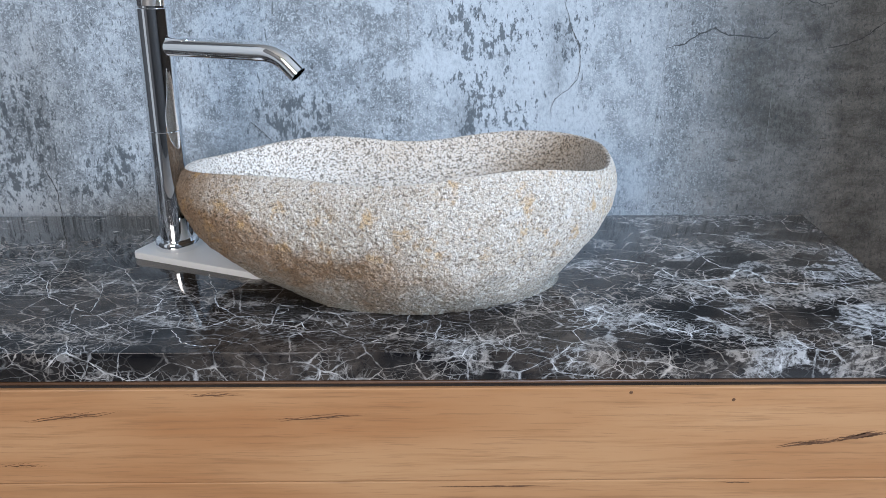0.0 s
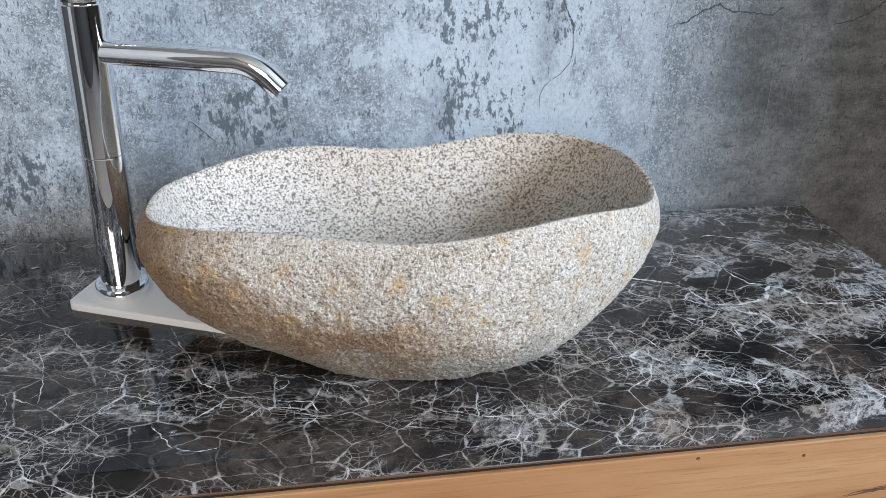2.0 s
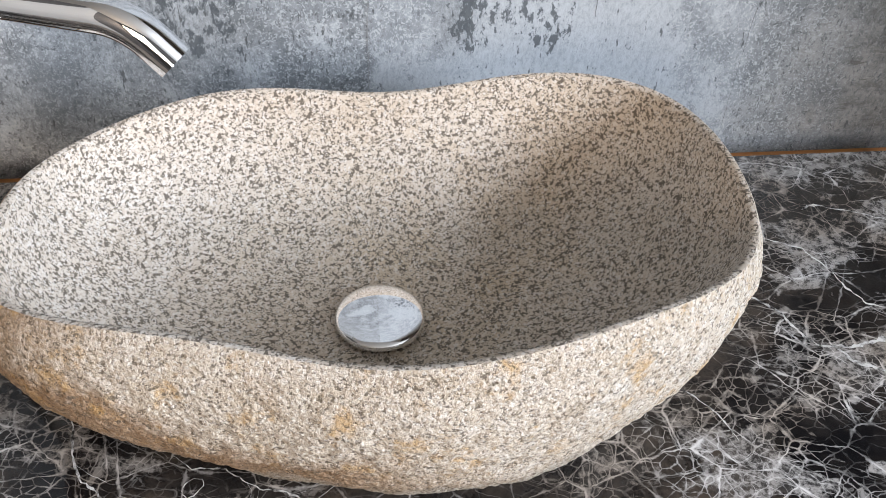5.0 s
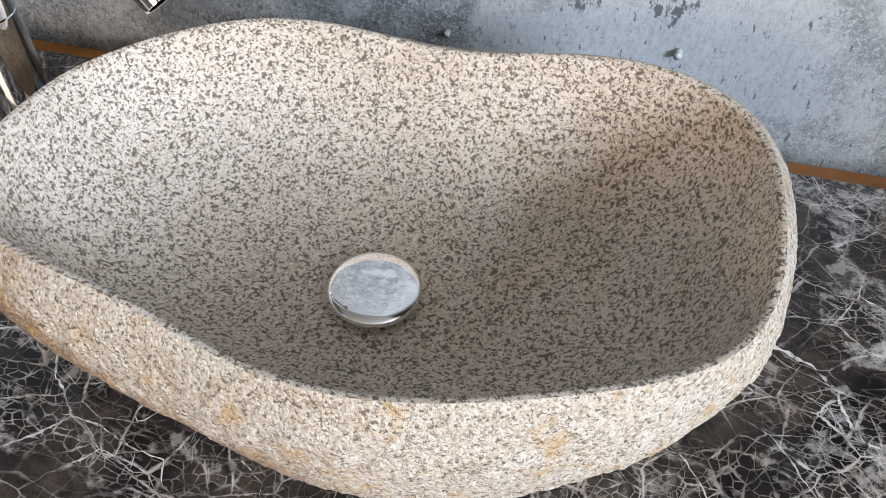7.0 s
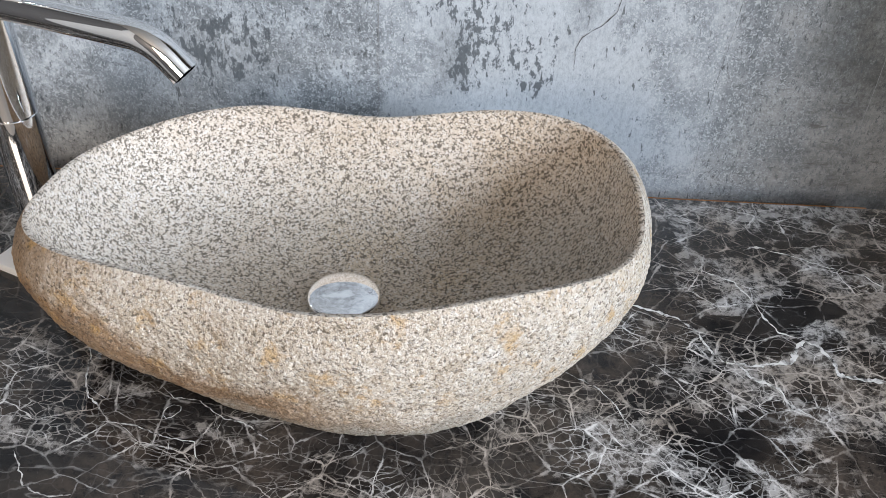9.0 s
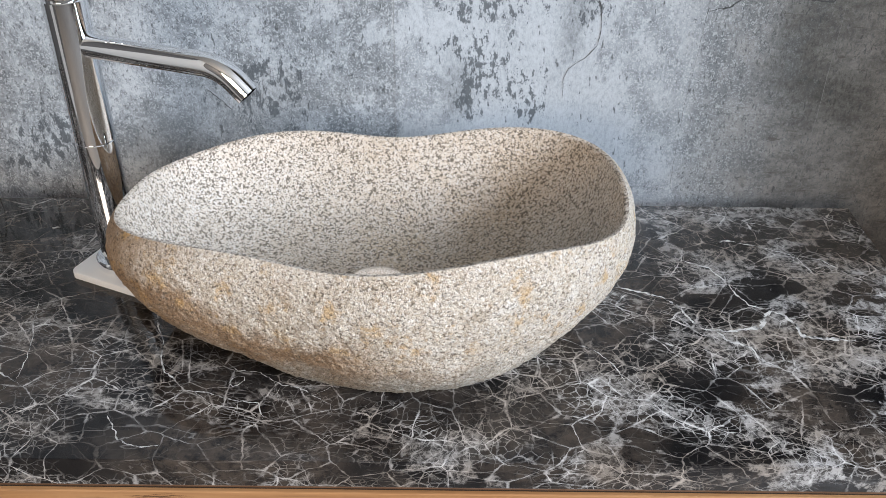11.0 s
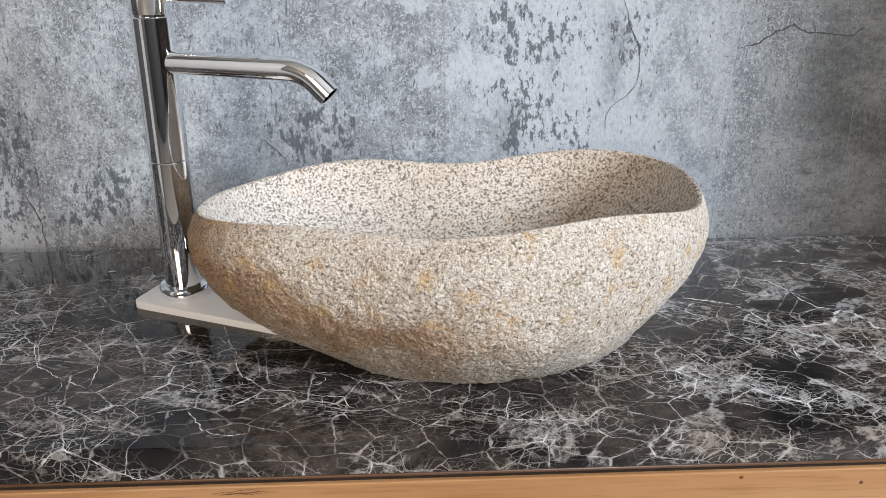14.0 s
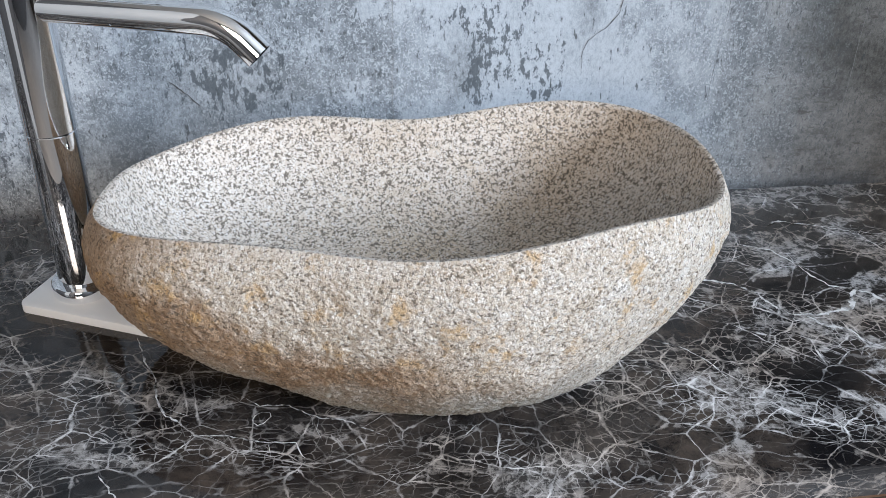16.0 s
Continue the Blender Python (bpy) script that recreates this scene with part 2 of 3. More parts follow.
def granite_inside():
    k = Nodes("honed_speckled_granite")
    co = k.warp(k.co, 0.0012, 560, 3)
    tone, hue = grains(k, 600, co, (0, 0, 0))
    small, _ = grains(k, 1200, co, (3, 1, 2))
    clump = k.noise(290, 4, 0.6, k.mapping(loc=(3, 1, 2)))
    base = k.mix(k.ramp(k.noise(11, 4), (0.35, 0.0), (0.7, 1.0)), (0.54, 0.465, 0.385), (0.58, 0.53, 0.47))
    # tawny by the waste: stain, with the bowl's warm shade put into it
    ring = k.n.new("ShaderNodeVectorMath")
    ring.operation = "LENGTH"
    k.l.new(k.mapping((1, 1, 0), loc=(-0.05, -0.02, 0), co=k.warp(k.co, 0.05, 14, 4)), ring.inputs[0])
    tawny = k.math("MULTIPLY", k.ramp(ring.outputs["Value"], (0.05, 0.6), (0.22, 0.0)), k.ramp(k.noise(24, 5, 0.65), (0.38, 0.15), (0.62, 1.0)))
    base = k.mix(tawny, base, (0.48, 0.36, 0.225))
    base = k.mix(k.ramp(hue, (0.60, 0.0), (0.95, 0.6)), base, (0.43, 0.36, 0.285))
    base = k.mix(k.ramp(hue, (0.05, 0.75), (0.35, 0.0)), base, (0.63, 0.60, 0.565))
    grain = k.math("ADD", k.math("MULTIPLY", tone, 0.34), clump)
    base = k.mix(k.ramp(grain, (0.75, 0.0), (0.78, 0.92)), base, (0.095, 0.077, 0.059))
    base = k.mix(k.ramp(k.math("ADD", k.math("MULTIPLY", small, 0.3), k.noise(400, 2, 0.5, k.mapping(loc=(8, 2, 5)))), (0.755, 0.0), (0.775, 0.75)), base, (0.15, 0.125, 0.10))
    k.bump(k.math("ADD", grain, small), 0.2, 0.0004)
    return k.done(base, 0.62, specular=0.3)


def granite_outside():
    k = Nodes("split_granite_skin")
    co = k.warp(k.co, 0.0018, 380, 3)
    tone, hue = grains(k, 560, co, (0, 0, 0))
    small, tint = grains(k, 1000, co, (4, 2, 7))
    clump = k.noise(300, 4, 0.65, k.mapping(loc=(6, 2, 2)))
    x, z = k.axis(0), k.axis(2)
    base = k.mix(k.ramp(k.noise(60, 5, 0.65), (0.36, 0.0), (0.62, 1.0)), (0.59, 0.50, 0.39), (0.69, 0.62, 0.53))
    # crystals: white and tan
    base = k.mix(k.ramp(hue, (0.62, 0.0), (0.95, 0.55)), base, (0.42, 0.33, 0.235))
    base = k.mix(k.ramp(hue, (0.04, 0.6), (0.30, 0.0)), base, (0.80, 0.77, 0.72))
    base = k.mix(k.ramp(tint, (0.80, 0.0), (0.97, 0.5)), base, (0.78, 0.75, 0.71))
    # a brown band that falls from the narrow end, greyer and darker towards the foot
    wob = k.math("MULTIPLY", k.math("SUBTRACT", k.noise(13, 6, 0.68, k.mapping(loc=(2.2, 0.4, 0))), 0.5), 0.20)
    low = k.math("ADD", k.math("ADD", z, k.math("MULTIPLY", x, 0.22)), wob)
    band = k.math("MULTIPLY", k.ramp(k.math("ABSOLUTE", k.math("SUBTRACT", low, 0.046)), (0.010, 1.0), (0.050, 0.0)), k.ramp(k.math("ADD", x, 0.5), (0.46, 1.0), (0.62, 0.0)))
    tip = k.ramp(k.math("ADD", k.math("ADD", x, 0.5), wob), (0.27, 0.85), (0.37, 0.0))
    brown = k.math("MAXIMUM", band, tip)
    base = k.mix(k.math("MULTIPLY", brown, 0.85), base, k.mix(hue, (0.42, 0.265, 0.145), (0.23, 0.13, 0.065)))
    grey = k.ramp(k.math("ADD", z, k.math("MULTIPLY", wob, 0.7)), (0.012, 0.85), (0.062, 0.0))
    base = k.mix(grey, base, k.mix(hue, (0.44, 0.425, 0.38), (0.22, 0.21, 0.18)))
    rust = k.math("MULTIPLY", k.ramp(k.noise(42, 5, 0.65, k.mapping(loc=(5, 3, 1))), (0.56, 0.0), (0.66, 0.7)), k.ramp(z, (0.05, 0.2), (0.09, 1.0)))
    base = k.mix(rust, base, (0.57, 0.36, 0.15))
    pale = k.ramp(k.noise(30, 5, 0.6, k.mapping(loc=(4, 9, 3))), (0.58, 0.0), (0.70, 0.45))
    base = k.mix(pale, base, (0.70, 0.67, 0.62))
    # dark crystals and pits
    grain = k.math("ADD", k.math("MULTIPLY", tone, 0.30), clump)
    base = k.mix(k.ramp(grain, (0.78, 0.0), (0.82, 0.8)), base, (0.12, 0.095, 0.07))
    base = k.mix(k.ramp(k.math("ADD", k.math("MULTIPLY", small, 0.3), k.noise(300, 2, 0.5, k.mapping(loc=(8, 2, 5)))), (0.765, 0.0), (0.80, 0.6)), base, (0.18, 0.145, 0.105))
    k.bump(k.math("ADD", k.math("MULTIPLY", clump, -1.6), k.math("ADD", k.math("MULTIPLY", hue, -0.35), k.math("MULTIPLY", small, -0.25))), 1.0, 0.0028)
    return k.done(base, 0.85, specular=0.25)


def oak(name, tone=1.0, shift=0.0):
    k = Nodes(name)
    co = k.warp(k.mapping((1, 1, 1), loc=(shift, 0, shift)), 0.01, 6, 3)
    grain = k.noise(60, 6, 0.65, k.mapping((0.10, 1, 2.6), co=co))
    pore = k.noise(330, 3, 0.6, k.mapping((0.05, 1, 1.6), co=co))
    wide = k.noise(7, 4, 0.55, k.mapping((0.35, 1, 2.2), co=co))
    base = k.mix(k.ramp(wide, (0.3, 0.0), (0.7, 1.0)), (0.46 * tone, 0.212 * tone, 0.080 * tone), (0.60 * tone, 0.335 * tone, 0.153 * tone))
    base = k.mix(k.ramp(grain, (0.36, 0.45), (0.5, 0.0)), base, (0.34 * tone, 0.160 * tone, 0.064 * tone))
    base = k.mix(k.ramp(pore, (0.34, 0.35), (0.43, 0.0)), base, (0.24 * tone, 0.12 * tone, 0.056 * tone))
    k.bump(k.math("ADD", grain, pore), 0.15, 0.0004)
    return k.done(base, k.ramp(grain, (0.3, 0.42), (0.7, 0.55)), specular=0.4)


def plain(name, colour, rough, metallic=0.0, wear=0.06, scale=30):
    k = Nodes(name)
    n = k.noise(scale, 4, 0.6)
    c = k.mix(k.ramp(n, (0.3, 0.0), (0.7, 1.0)), tuple(v * (1 - wear) for v in colour), tuple(min(1, v * (1 + wear)) for v in colour))
    return k.done(c, k.ramp(k.noise(scale * 2, 3), (0.3, rough * 0.8), (0.7, rough * 1.2)), metallic)


PAPER, MARBLE, INSIDE, OUTSIDE = concrete_paper(), marble(), granite_inside(), granite_outside()
OAK = oak("oak_veneer", 0.66)
EDGE_OAK = plain("orange_stained_edge", (0.42, 0.17, 0.05), 0.5, 0.0, 0.15, 60)
CHROME = plain("polished_chrome", (0.93, 0.945, 0.965), 0.025, 1.0, 0.02)
ACRYLIC = plain("white_solid_plate", (0.82, 0.84, 0.86), 0.35, 0.0, 0.02)
TAUPE = plain("brown_grey_wall_paint", (0.045, 0.040, 0.036), 0.8, 0.0, 0.08, 8)
CEILING = plain("pale_ceiling_paint", (0.30, 0.285, 0.26), 0.85, 0.0, 0.04, 8)
FLOORING = plain("grey_floor_tile", (0.14, 0.125, 0.11), 0.45, 0.0, 0.1, 6)
DARK = plain("gap_shade_black", (0.012, 0.008, 0.006), 0.5, 0.0, 0.1)
BEAD = plain("brown_bead", (0.085, 0.040, 0.018), 0.45, 0.0, 0.1)
CLEAR = plain("milky_plastic", (0.48, 0.51, 0.53), 0.15, 0.0, 0.05)
RUBBER = plain("black_rubber", (0.02, 0.02, 0.02), 0.6)
KNOT = plain("dark_oak_knot", (0.105, 0.046, 0.017), 0.8, 0.0, 0.4, 400)
VEIN = Nodes("white_calcite_vein")
VEIN = VEIN.done(VEIN.mix(VEIN.ramp(VEIN.noise(70, 5, 0.7), (0.38, 0.0), (0.54, 1.0)), (0.025, 0.023, 0.022), (0.56, 0.55, 0.53)), 0.08)
CRACK = plain("printed_crack_line", (0.05, 0.055, 0.058), 0.75, 0.0, 0.3, 200)
SEAM = plain("paper_joint", (0.20, 0.21, 0.215), 0.75, 0.0, 0.2, 200)
PANE = Nodes("window_glass")
PANE.b.inputs["Transmission Weight"].default_value = 1.0
PANE = PANE.done((1.0, 1.0, 1.0), 0.02)


# ---- mesh helpers ----
def part(name, bm, mat, parent=None, label="", smooth=False):
    me = bpy.data.meshes.new(name)
    bm.to_mesh(me)
    bm.free()
    for m in mat if isinstance(mat, (list, tuple)) else (mat,):
        me.materials.append(m)
    if smooth:
        for p in me.polygons:
            p.use_smooth = True
    ob = new(name, me)
    ob.parent = parent
    return tagged(ob, label)


def box(x0, x1, y0, y1, z0, z1, bevel=0.0, segments=2):
    bm = bmesh.new()
    bmesh.ops.create_cube(bm, size=1)
    for v in bm.verts:
        v.co = ((x0 + x1) / 2 + v.co.x * (x1 - x0), (y0 + y1) / 2 + v.co.y * (y1 - y0), (z0 + z1) / 2 + v.co.z * (z1 - z0))
    if bevel:
        bmesh.ops.bevel(bm, geom=bm.edges[:], offset=bevel, segments=segments, affect="EDGES", profile=0.5)
    return bm


def turned(profile, segments=64):
    """A body turned about z from rows of (radius, height)."""
    bm = bmesh.new()
    rings = []
    for r, z in profile:
        if r < 1e-6:
            rings.append([bm.verts.new((0, 0, z))])
        else:
            rings.append([bm.verts.new((r * math.cos(a), r * math.sin(a), z)) for a in (2 * math.pi * i / segments for i in range(segments))])
    for a, b in zip(rings, rings[1:]):
        for i in range(segments):
            j = (i + 1) % segments
            if len(a) == 1:
                bm.faces.new((a[0], b[i], b[j]))
            elif len(b) == 1:
                bm.faces.new((a[i], a[j], b[0]))
            else:
                bm.faces.new((a[i], a[j], b[j], b[i]))
    bmesh.ops.recalc_face_normals(bm, faces=bm.faces[:])
    return bm


def tube(points, radius, segments=40, wall=0.0):
    """A round bar along points; with a wall it is open at its far end."""
    bm = bmesh.new()
    pts = [Vector(p) for p in points]
    rings = []

    def ring(p, d, r):
        q = d.to_track_quat("Z", "Y").to_matrix()
        side = Vector((0, 1, 0)) - d * d.y if abs(d.y) < 0.9 else Vector((0, 0, 1)) - d * d.z
        side.normalize()
        other = d.cross(side)
        return [bm.verts.new(p + side * (r * math.cos(a)) + other * (r * math.sin(a))) for a in (2 * math.pi * i / segments for i in range(segments))]

    for i, p in enumerate(pts):
        d = (pts[min(i + 1, len(pts) - 1)] - pts[max(i - 1, 0)]).normalized()
        rings.append(ring(p, d, radius))
    if wall:
        d = (pts[-1] - pts[-2]).normalized()
        rings.append(ring(pts[-1], d, radius - wall))
        rings.append(ring(pts[-1] - d * 0.012, d, radius - wall))
    for a, b in zip(rings, rings[1:]):
        for i in range(segments):
            bm.faces.new((a[i], a[(i + 1) % segments], b[(i + 1) % segments], b[i]))
    bm.faces.new(rings[0][::-1])
    bm.faces.new(rings[-1])
    bmesh.ops.recalc_face_normals(bm, faces=bm.faces[:])
    return bm


def soft_edges(ob, degrees=40):
    """Smooth shading that keeps sharp corners."""
    me = ob.data
    bm = bmesh.new()
    bm.from_mesh(me)
    for e in bm.edges:
        e.smooth = len(e.link_faces) == 2 and e.calc_face_angle(0) < radians(degrees)
    for f in bm.faces:
        f.smooth = True
    bm.to_mesh(me)
    bm.free()
    return ob


# ---- the room ----
TOP, WALL, FRONT, BACK, EAST = 0.80, 1.30, 0.813, 1.245, 0.545
tagged(part("floor", box(-2.2, 2.8, -2.8, 1.5, -0.10, 0.0), FLOORING), "plain grey tiled bathroom floor", "floor", kind="structure")
tagged(part("ceiling", box(-2.2, 2.8, -2.8, 1.5, 3.3, 3.4), CEILING), "plain pale painted ceiling", "ceiling", kind="structure")
wall_north = tagged(part("wall_north", box(-2.0, 0.92, WALL, 1.5, 0.0, 3.3), PAPER), "wall papered with a weathered blue-grey concrete print", "wall", kind="structure")
# unseen corner, added to keep the side window's light off the wall's right
tagged(part("wall_pier", box(0.92, 1.14, 0.81, 1.5, 0.0, 3.3), TAUPE), "unseen wall corner added to shade the right of the papered wall", "wall", kind="structure")
tagged(part("wall_alcove", box(1.14, 2.6, 1.3, 1.5, 0.0, 3.3), TAUPE), "plain painted wall beyond the corner", "wall", kind="structure")
# unseen; the pale middle is added to give the tap a bright reflection
for name, y0, y1, paint in (("wall_west", -2.8, -0.75, TAUPE), ("wall_west_middle", -0.75, 0.05, CEILING), ("wall_west_end", 0.05, 1.5, TAUPE)):
    tagged(part(name, box(-2.2, -2.0, y0, y1, 0.0, 3.3), paint), "unseen side wall toned for the tap reflections", "wall", kind="structure")


def wall_with_opening(name, along, at, thick, lo, hi, a0, a1, z0, z1, label, paint):
    """A wall along x or y with one window opening through it."""
    bm = bmesh.new()
    for u0, u1, w0, w1 in ((lo, a0, 0, 3.3), (a1, hi, 0, 3.3), (a0, a1, 0, z0), (a0, a1, z1, 3.3)):
        piece = box(u0, u1, at, at + thick, w0, w1) if along == "x" else box(at, at + thick, u0, u1, w0, w1)
        me = bpy.data.meshes.new("piece")
        piece.to_mesh(me)
        piece.free()
        bm.from_mesh(me)
        bpy.data.meshes.remove(me)
    return tagged(part(name, bm, paint), label, "wall", kind="structure")


wall_with_opening("wall_east", "y", 2.6, 0.2, -2.8, 1.5, -1.83, -0.07, 1.70, 2.86, "plain painted wall with a window opening", TAUPE)
wall_with_opening("wall_south", "x", -2.8, 0.2, -2.2, 2.8, -1.88, -0.32, 1.43, 2.77, "plain painted wall with a window opening", TAUPE)

# ---- vanity ----
cabinet = tagged(new("vanity_cabinet"), "oak veneered wall vanity cabinet under a marble top", "cabinet")
cabinet.location = (0, 0, 0)
part("carcass", box(-0.95, EAST - 0.004, FRONT + 0.022, BACK - 0.012, 0.28, 0.7675, 0.001), EDGE_OAK, cabinet)
part("back_rail", box(-0.95, EAST - 0.004, BACK - 0.0115, WALL - 0.001, 0.28, 0.7635, 0.001), EDGE_OAK, cabinet, "orange-brown stained rail against the wall")
drawer = part("drawer_front", box(-0.95, EAST - 0.004, FRONT + 0.012, FRONT + 0.021, 0.30, 0.757, 0.001), EDGE_OAK, cabinet)
upper_board = part("board", box(-0.95, EAST - 0.004, FRONT + 0.002, FRONT + 0.012, 0.6455, 0.7575, 0.0012), OAK, drawer)
lower_board = part("board", box(-0.95, EAST - 0.004, FRONT + 0.002, FRONT + 0.012, 0.48, 0.6450, 0.0012), OAK, drawer)
part("trim_bead", tube([(-0.95, FRONT + 0.0045, 0.7640), (EAST - 0.004, FRONT + 0.0045, 0.7640)], 0.0019, 12), BEAD, cabinet, "thin brown bead under the stone", True)
# near-black strip whose colour stands in for the shade in the gap
part("shadow_gap", box(-0.95, EAST - 0.004, FRONT + 0.006, FRONT + 0.021, 0.7578, 0.767), DARK, cabinet)

countertop = tagged(part("countertop", box(-0.97, EAST, FRONT, BACK, 0.768, TOP, 0.0009, 2), MARBLE), "polished black marble countertop with white veins", "countertop")
soft_edges(countertop)

# ---- stone basin ----
CX, CY, AX, AY = -0.0299, 1.0364, 0.2402, 0.1569
RIM_R = (1.0298, 0.0037, -0.0419, 0.0234, 0.0034, -0.0299, 0.0245, -0.0405, 0.0178, 0.0046, -0.0177, -0.0101, -0.0119, 0.0047, 0.0057)
RIM_Z = (0.9457, 0.0067, -0.0139, -0.0008, 0.0018, -0.0004, 0.0006, -0.0016, 0.0035, 0.0009, -0.0001, 0.0026, -0.0006)
FOOT = (0.0031, 1.0057)
FOOT_R = (1.1407, -0.0065, -0.013, 0.0366, 0.1008)
BULGE = (0.0660, 0.0, 0.0335, -0.005, 0.012)
SPREAD = (-0.0280, -0.0530, -0.0441, -0.0001, -0.0436)
DRAIN = (-0.036, 1.022, 0.8285)


def wave(c, s):
    """A sum of cosines and sines round the basin."""
    out = np.full_like(s, c[0])
    for k in range(1, (len(c) + 1) // 2):
        out = out + c[2 * k - 1] * np.cos(k * s) + c[2 * k] * np.sin(k * s)
    return out


def bezier(a, b, c, d, v):
    return (1 - v) ** 3 * a + 3 * (1 - v) ** 2 * v * b + 3 * (1 - v) * v * v * c + v ** 3 * d


def stone_basin():
    n, m_out, m_in = 1200, 260, 90
    s = np.linspace(0, 2 * np.pi, n, endpoint=False)
    rim = np.stack([CX + AX * wave(RIM_R, s) * np.cos(s), CY + AY * wave(RIM_R, s) * np.sin(s), wave(RIM_Z, s)], -1)
    out = np.stack([np.cos(s) / AX, np.sin(s) / AY, 0 * s], -1)
    out /= np.linalg.norm(out, axis=1)[:, None]
    fr = wave(FOOT_R, s)
    foot = np.stack([FOOT[0] + fr * 0.13 * np.cos(s), FOOT[1] + fr * 0.09 * np.sin(s), np.full_like(s, TOP)], -1)
    h = (rim[:, 2] - TOP)[:, None]
    up = np.array([0, 0, 1.0])
    b1 = rim + out * wave(BULGE, s)[:, None] - up * h * 0.45
    b2 = foot + out * wave(SPREAD, s)[:, None]
    rows = []
    for i in range(m_out + 1):                      # from the foot up to the rim
        v = 1 - i / m_out
        rows.append(bezier(rim, b1, b2, foot, v))
    skin = np.stack(rows)
    # the foot tucks in under the belly and never flares
    q = ((skin - foot[None]) * out[None]).sum(2)
    least = -0.003 - 0.007 * np.exp(-(skin[:, :, 2] - TOP) / 0.004)
    skin += out[None] * np.clip(least - q, 0, None)[:, :, None]
    skin[0] -= out * 0.010
    # rough, split skin: bumps along the outward normal
    du, dv = np.roll(skin, -1, 1) - np.roll(skin, 1, 1), np.gradient(skin, axis=0)
    nor = np.cross(du, dv)
    nor /= np.linalg.norm(nor, axis=2)[:, :, None] + 1e-12
    fade = np.clip((m_out - np.arange(m_out + 1)) / 40.0, 0, 1) * np.clip(np.arange(m_out + 1) / 16.0, 0, 1)
    for i in range(m_out + 1):
        if fade[i] > 0:
            for j in range(n):
                p = Vector(skin[i, j])
                d = 0.0020 * noise.noise(p * 22) + 0.0012 * noise.noise(p * 75) + 0.0009 * noise.noise(p * 190) + 0.0007 * noise.noise(p * 400)
                skin[i, j] += nor[i, j] * (d * fade[i])
    skin[:, :, 2] = np.maximum(skin[:, :, 2], TOP)
    # inside: a lip a few millimetres wide, then the bowl down to the drain
    dr = np.array(DRAIN)
    inner = rim - out * 0.0045 - up * 0.0012
    depth = (rim[:, 2] - dr[2])[:, None]
    floor_r = 0.026
    end = dr + np.stack([np.cos(s), np.sin(s), 0 * s], -1) * floor_r
    flat = (inner - end) * np.array([1, 1, 0])
    c1 = inner - up * depth * 0.62 - flat * 0.10
    c2 = end + flat * 0.58
    bowl = np.stack([bezier(inner, c1, c2, end, i / m_in) for i in range(m_in + 1)])
    lip = rim * 0.5 + inner * 0.5 + up * 0.0004
    basin = tagged(new("stone_basin"), "river stone wash basin, rough beige outside, honed granite bowl inside", "basin")
    basin.location = (CX, CY, TOP)
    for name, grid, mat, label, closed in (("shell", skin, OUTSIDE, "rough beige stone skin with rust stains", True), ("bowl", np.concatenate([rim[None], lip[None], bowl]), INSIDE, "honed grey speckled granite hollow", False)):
        rows_n = len(grid)
        faces = [(i * n + j, i * n + (j + 1) % n, (i + 1) * n + (j + 1) % n, (i + 1) * n + j) for i in range(rows_n - 1) for j in range(n)]
        if closed:
            faces.append(tuple(range(n))[::-1])
        me = bpy.data.meshes.new(name)
        me.from_pydata((grid.reshape(-1, 3) - np.array([CX, CY, TOP])).tolist(), [], faces)
        me.materials.append(mat)
        me.polygons.foreach_set("use_smooth", [True] * len(faces))
        ob = new(name, me)
        ob.parent = basin
        tagged(ob, label)
    return basin


stone_basin()

drain = tagged(new("pop_up_drain"), "round domed chrome pop-up drain in the stone bowl", "drain")
drain.location = DRAIN
part("collar", turned([(0.0, -0.02), (0.0262, -0.02), (0.0262, 0.002), (0.0250, 0.0028), (0.020, 0.0028), (0.0, 0.0028)]), CHROME, drain, "", True)
part("seal", turned([(0.0, 0.0030), (0.0295, 0.0030), (0.0300, 0.0040), (0.0295, 0.0048), (0.0, 0.0048)]), RUBBER, drain, "thin black rubber ring", True)
cap = [(0.0, 0.005), (0.0312, 0.005), (0.0326, 0.0056), (0.0330, 0.0066), (0.0322, 0.0076)]
cap += [(0.0322 * math.cos(a), 0.0076 + 0.0056 * math.sin(a)) for a in (math.pi / 2 * i / 14 for i in range(1, 14))] + [(0.0, 0.0132)]
part("cap", turned(cap, 96), CHROME, drain, "", True)

# ---- tap on its plate ----
plate = box(0, 0.192, 0, 0.092, 0, 0.008)
bmesh.ops.bevel(plate, geom=[e for e in plate.edges if abs(e.verts[0].co.z - e.verts[1].co.z) > 0.005], offset=0.009, segments=6, affect="EDGES", profile=0.5)
bmesh.ops.bevel(plate, geom=[e for e in plate.edges if all(v.co.z > 0.007 for v in e.verts)], offset=0.0012, segments=2, affect="EDGES", profile=0.5)
plate = tagged(part("tap_plate", plate, ACRYLIC), "white rounded plate under the tap", "plate")
soft_edges(plate)
plate.matrix_world = pose(-0.3795, 1.0780, TOP, 0, 0, -23.5)

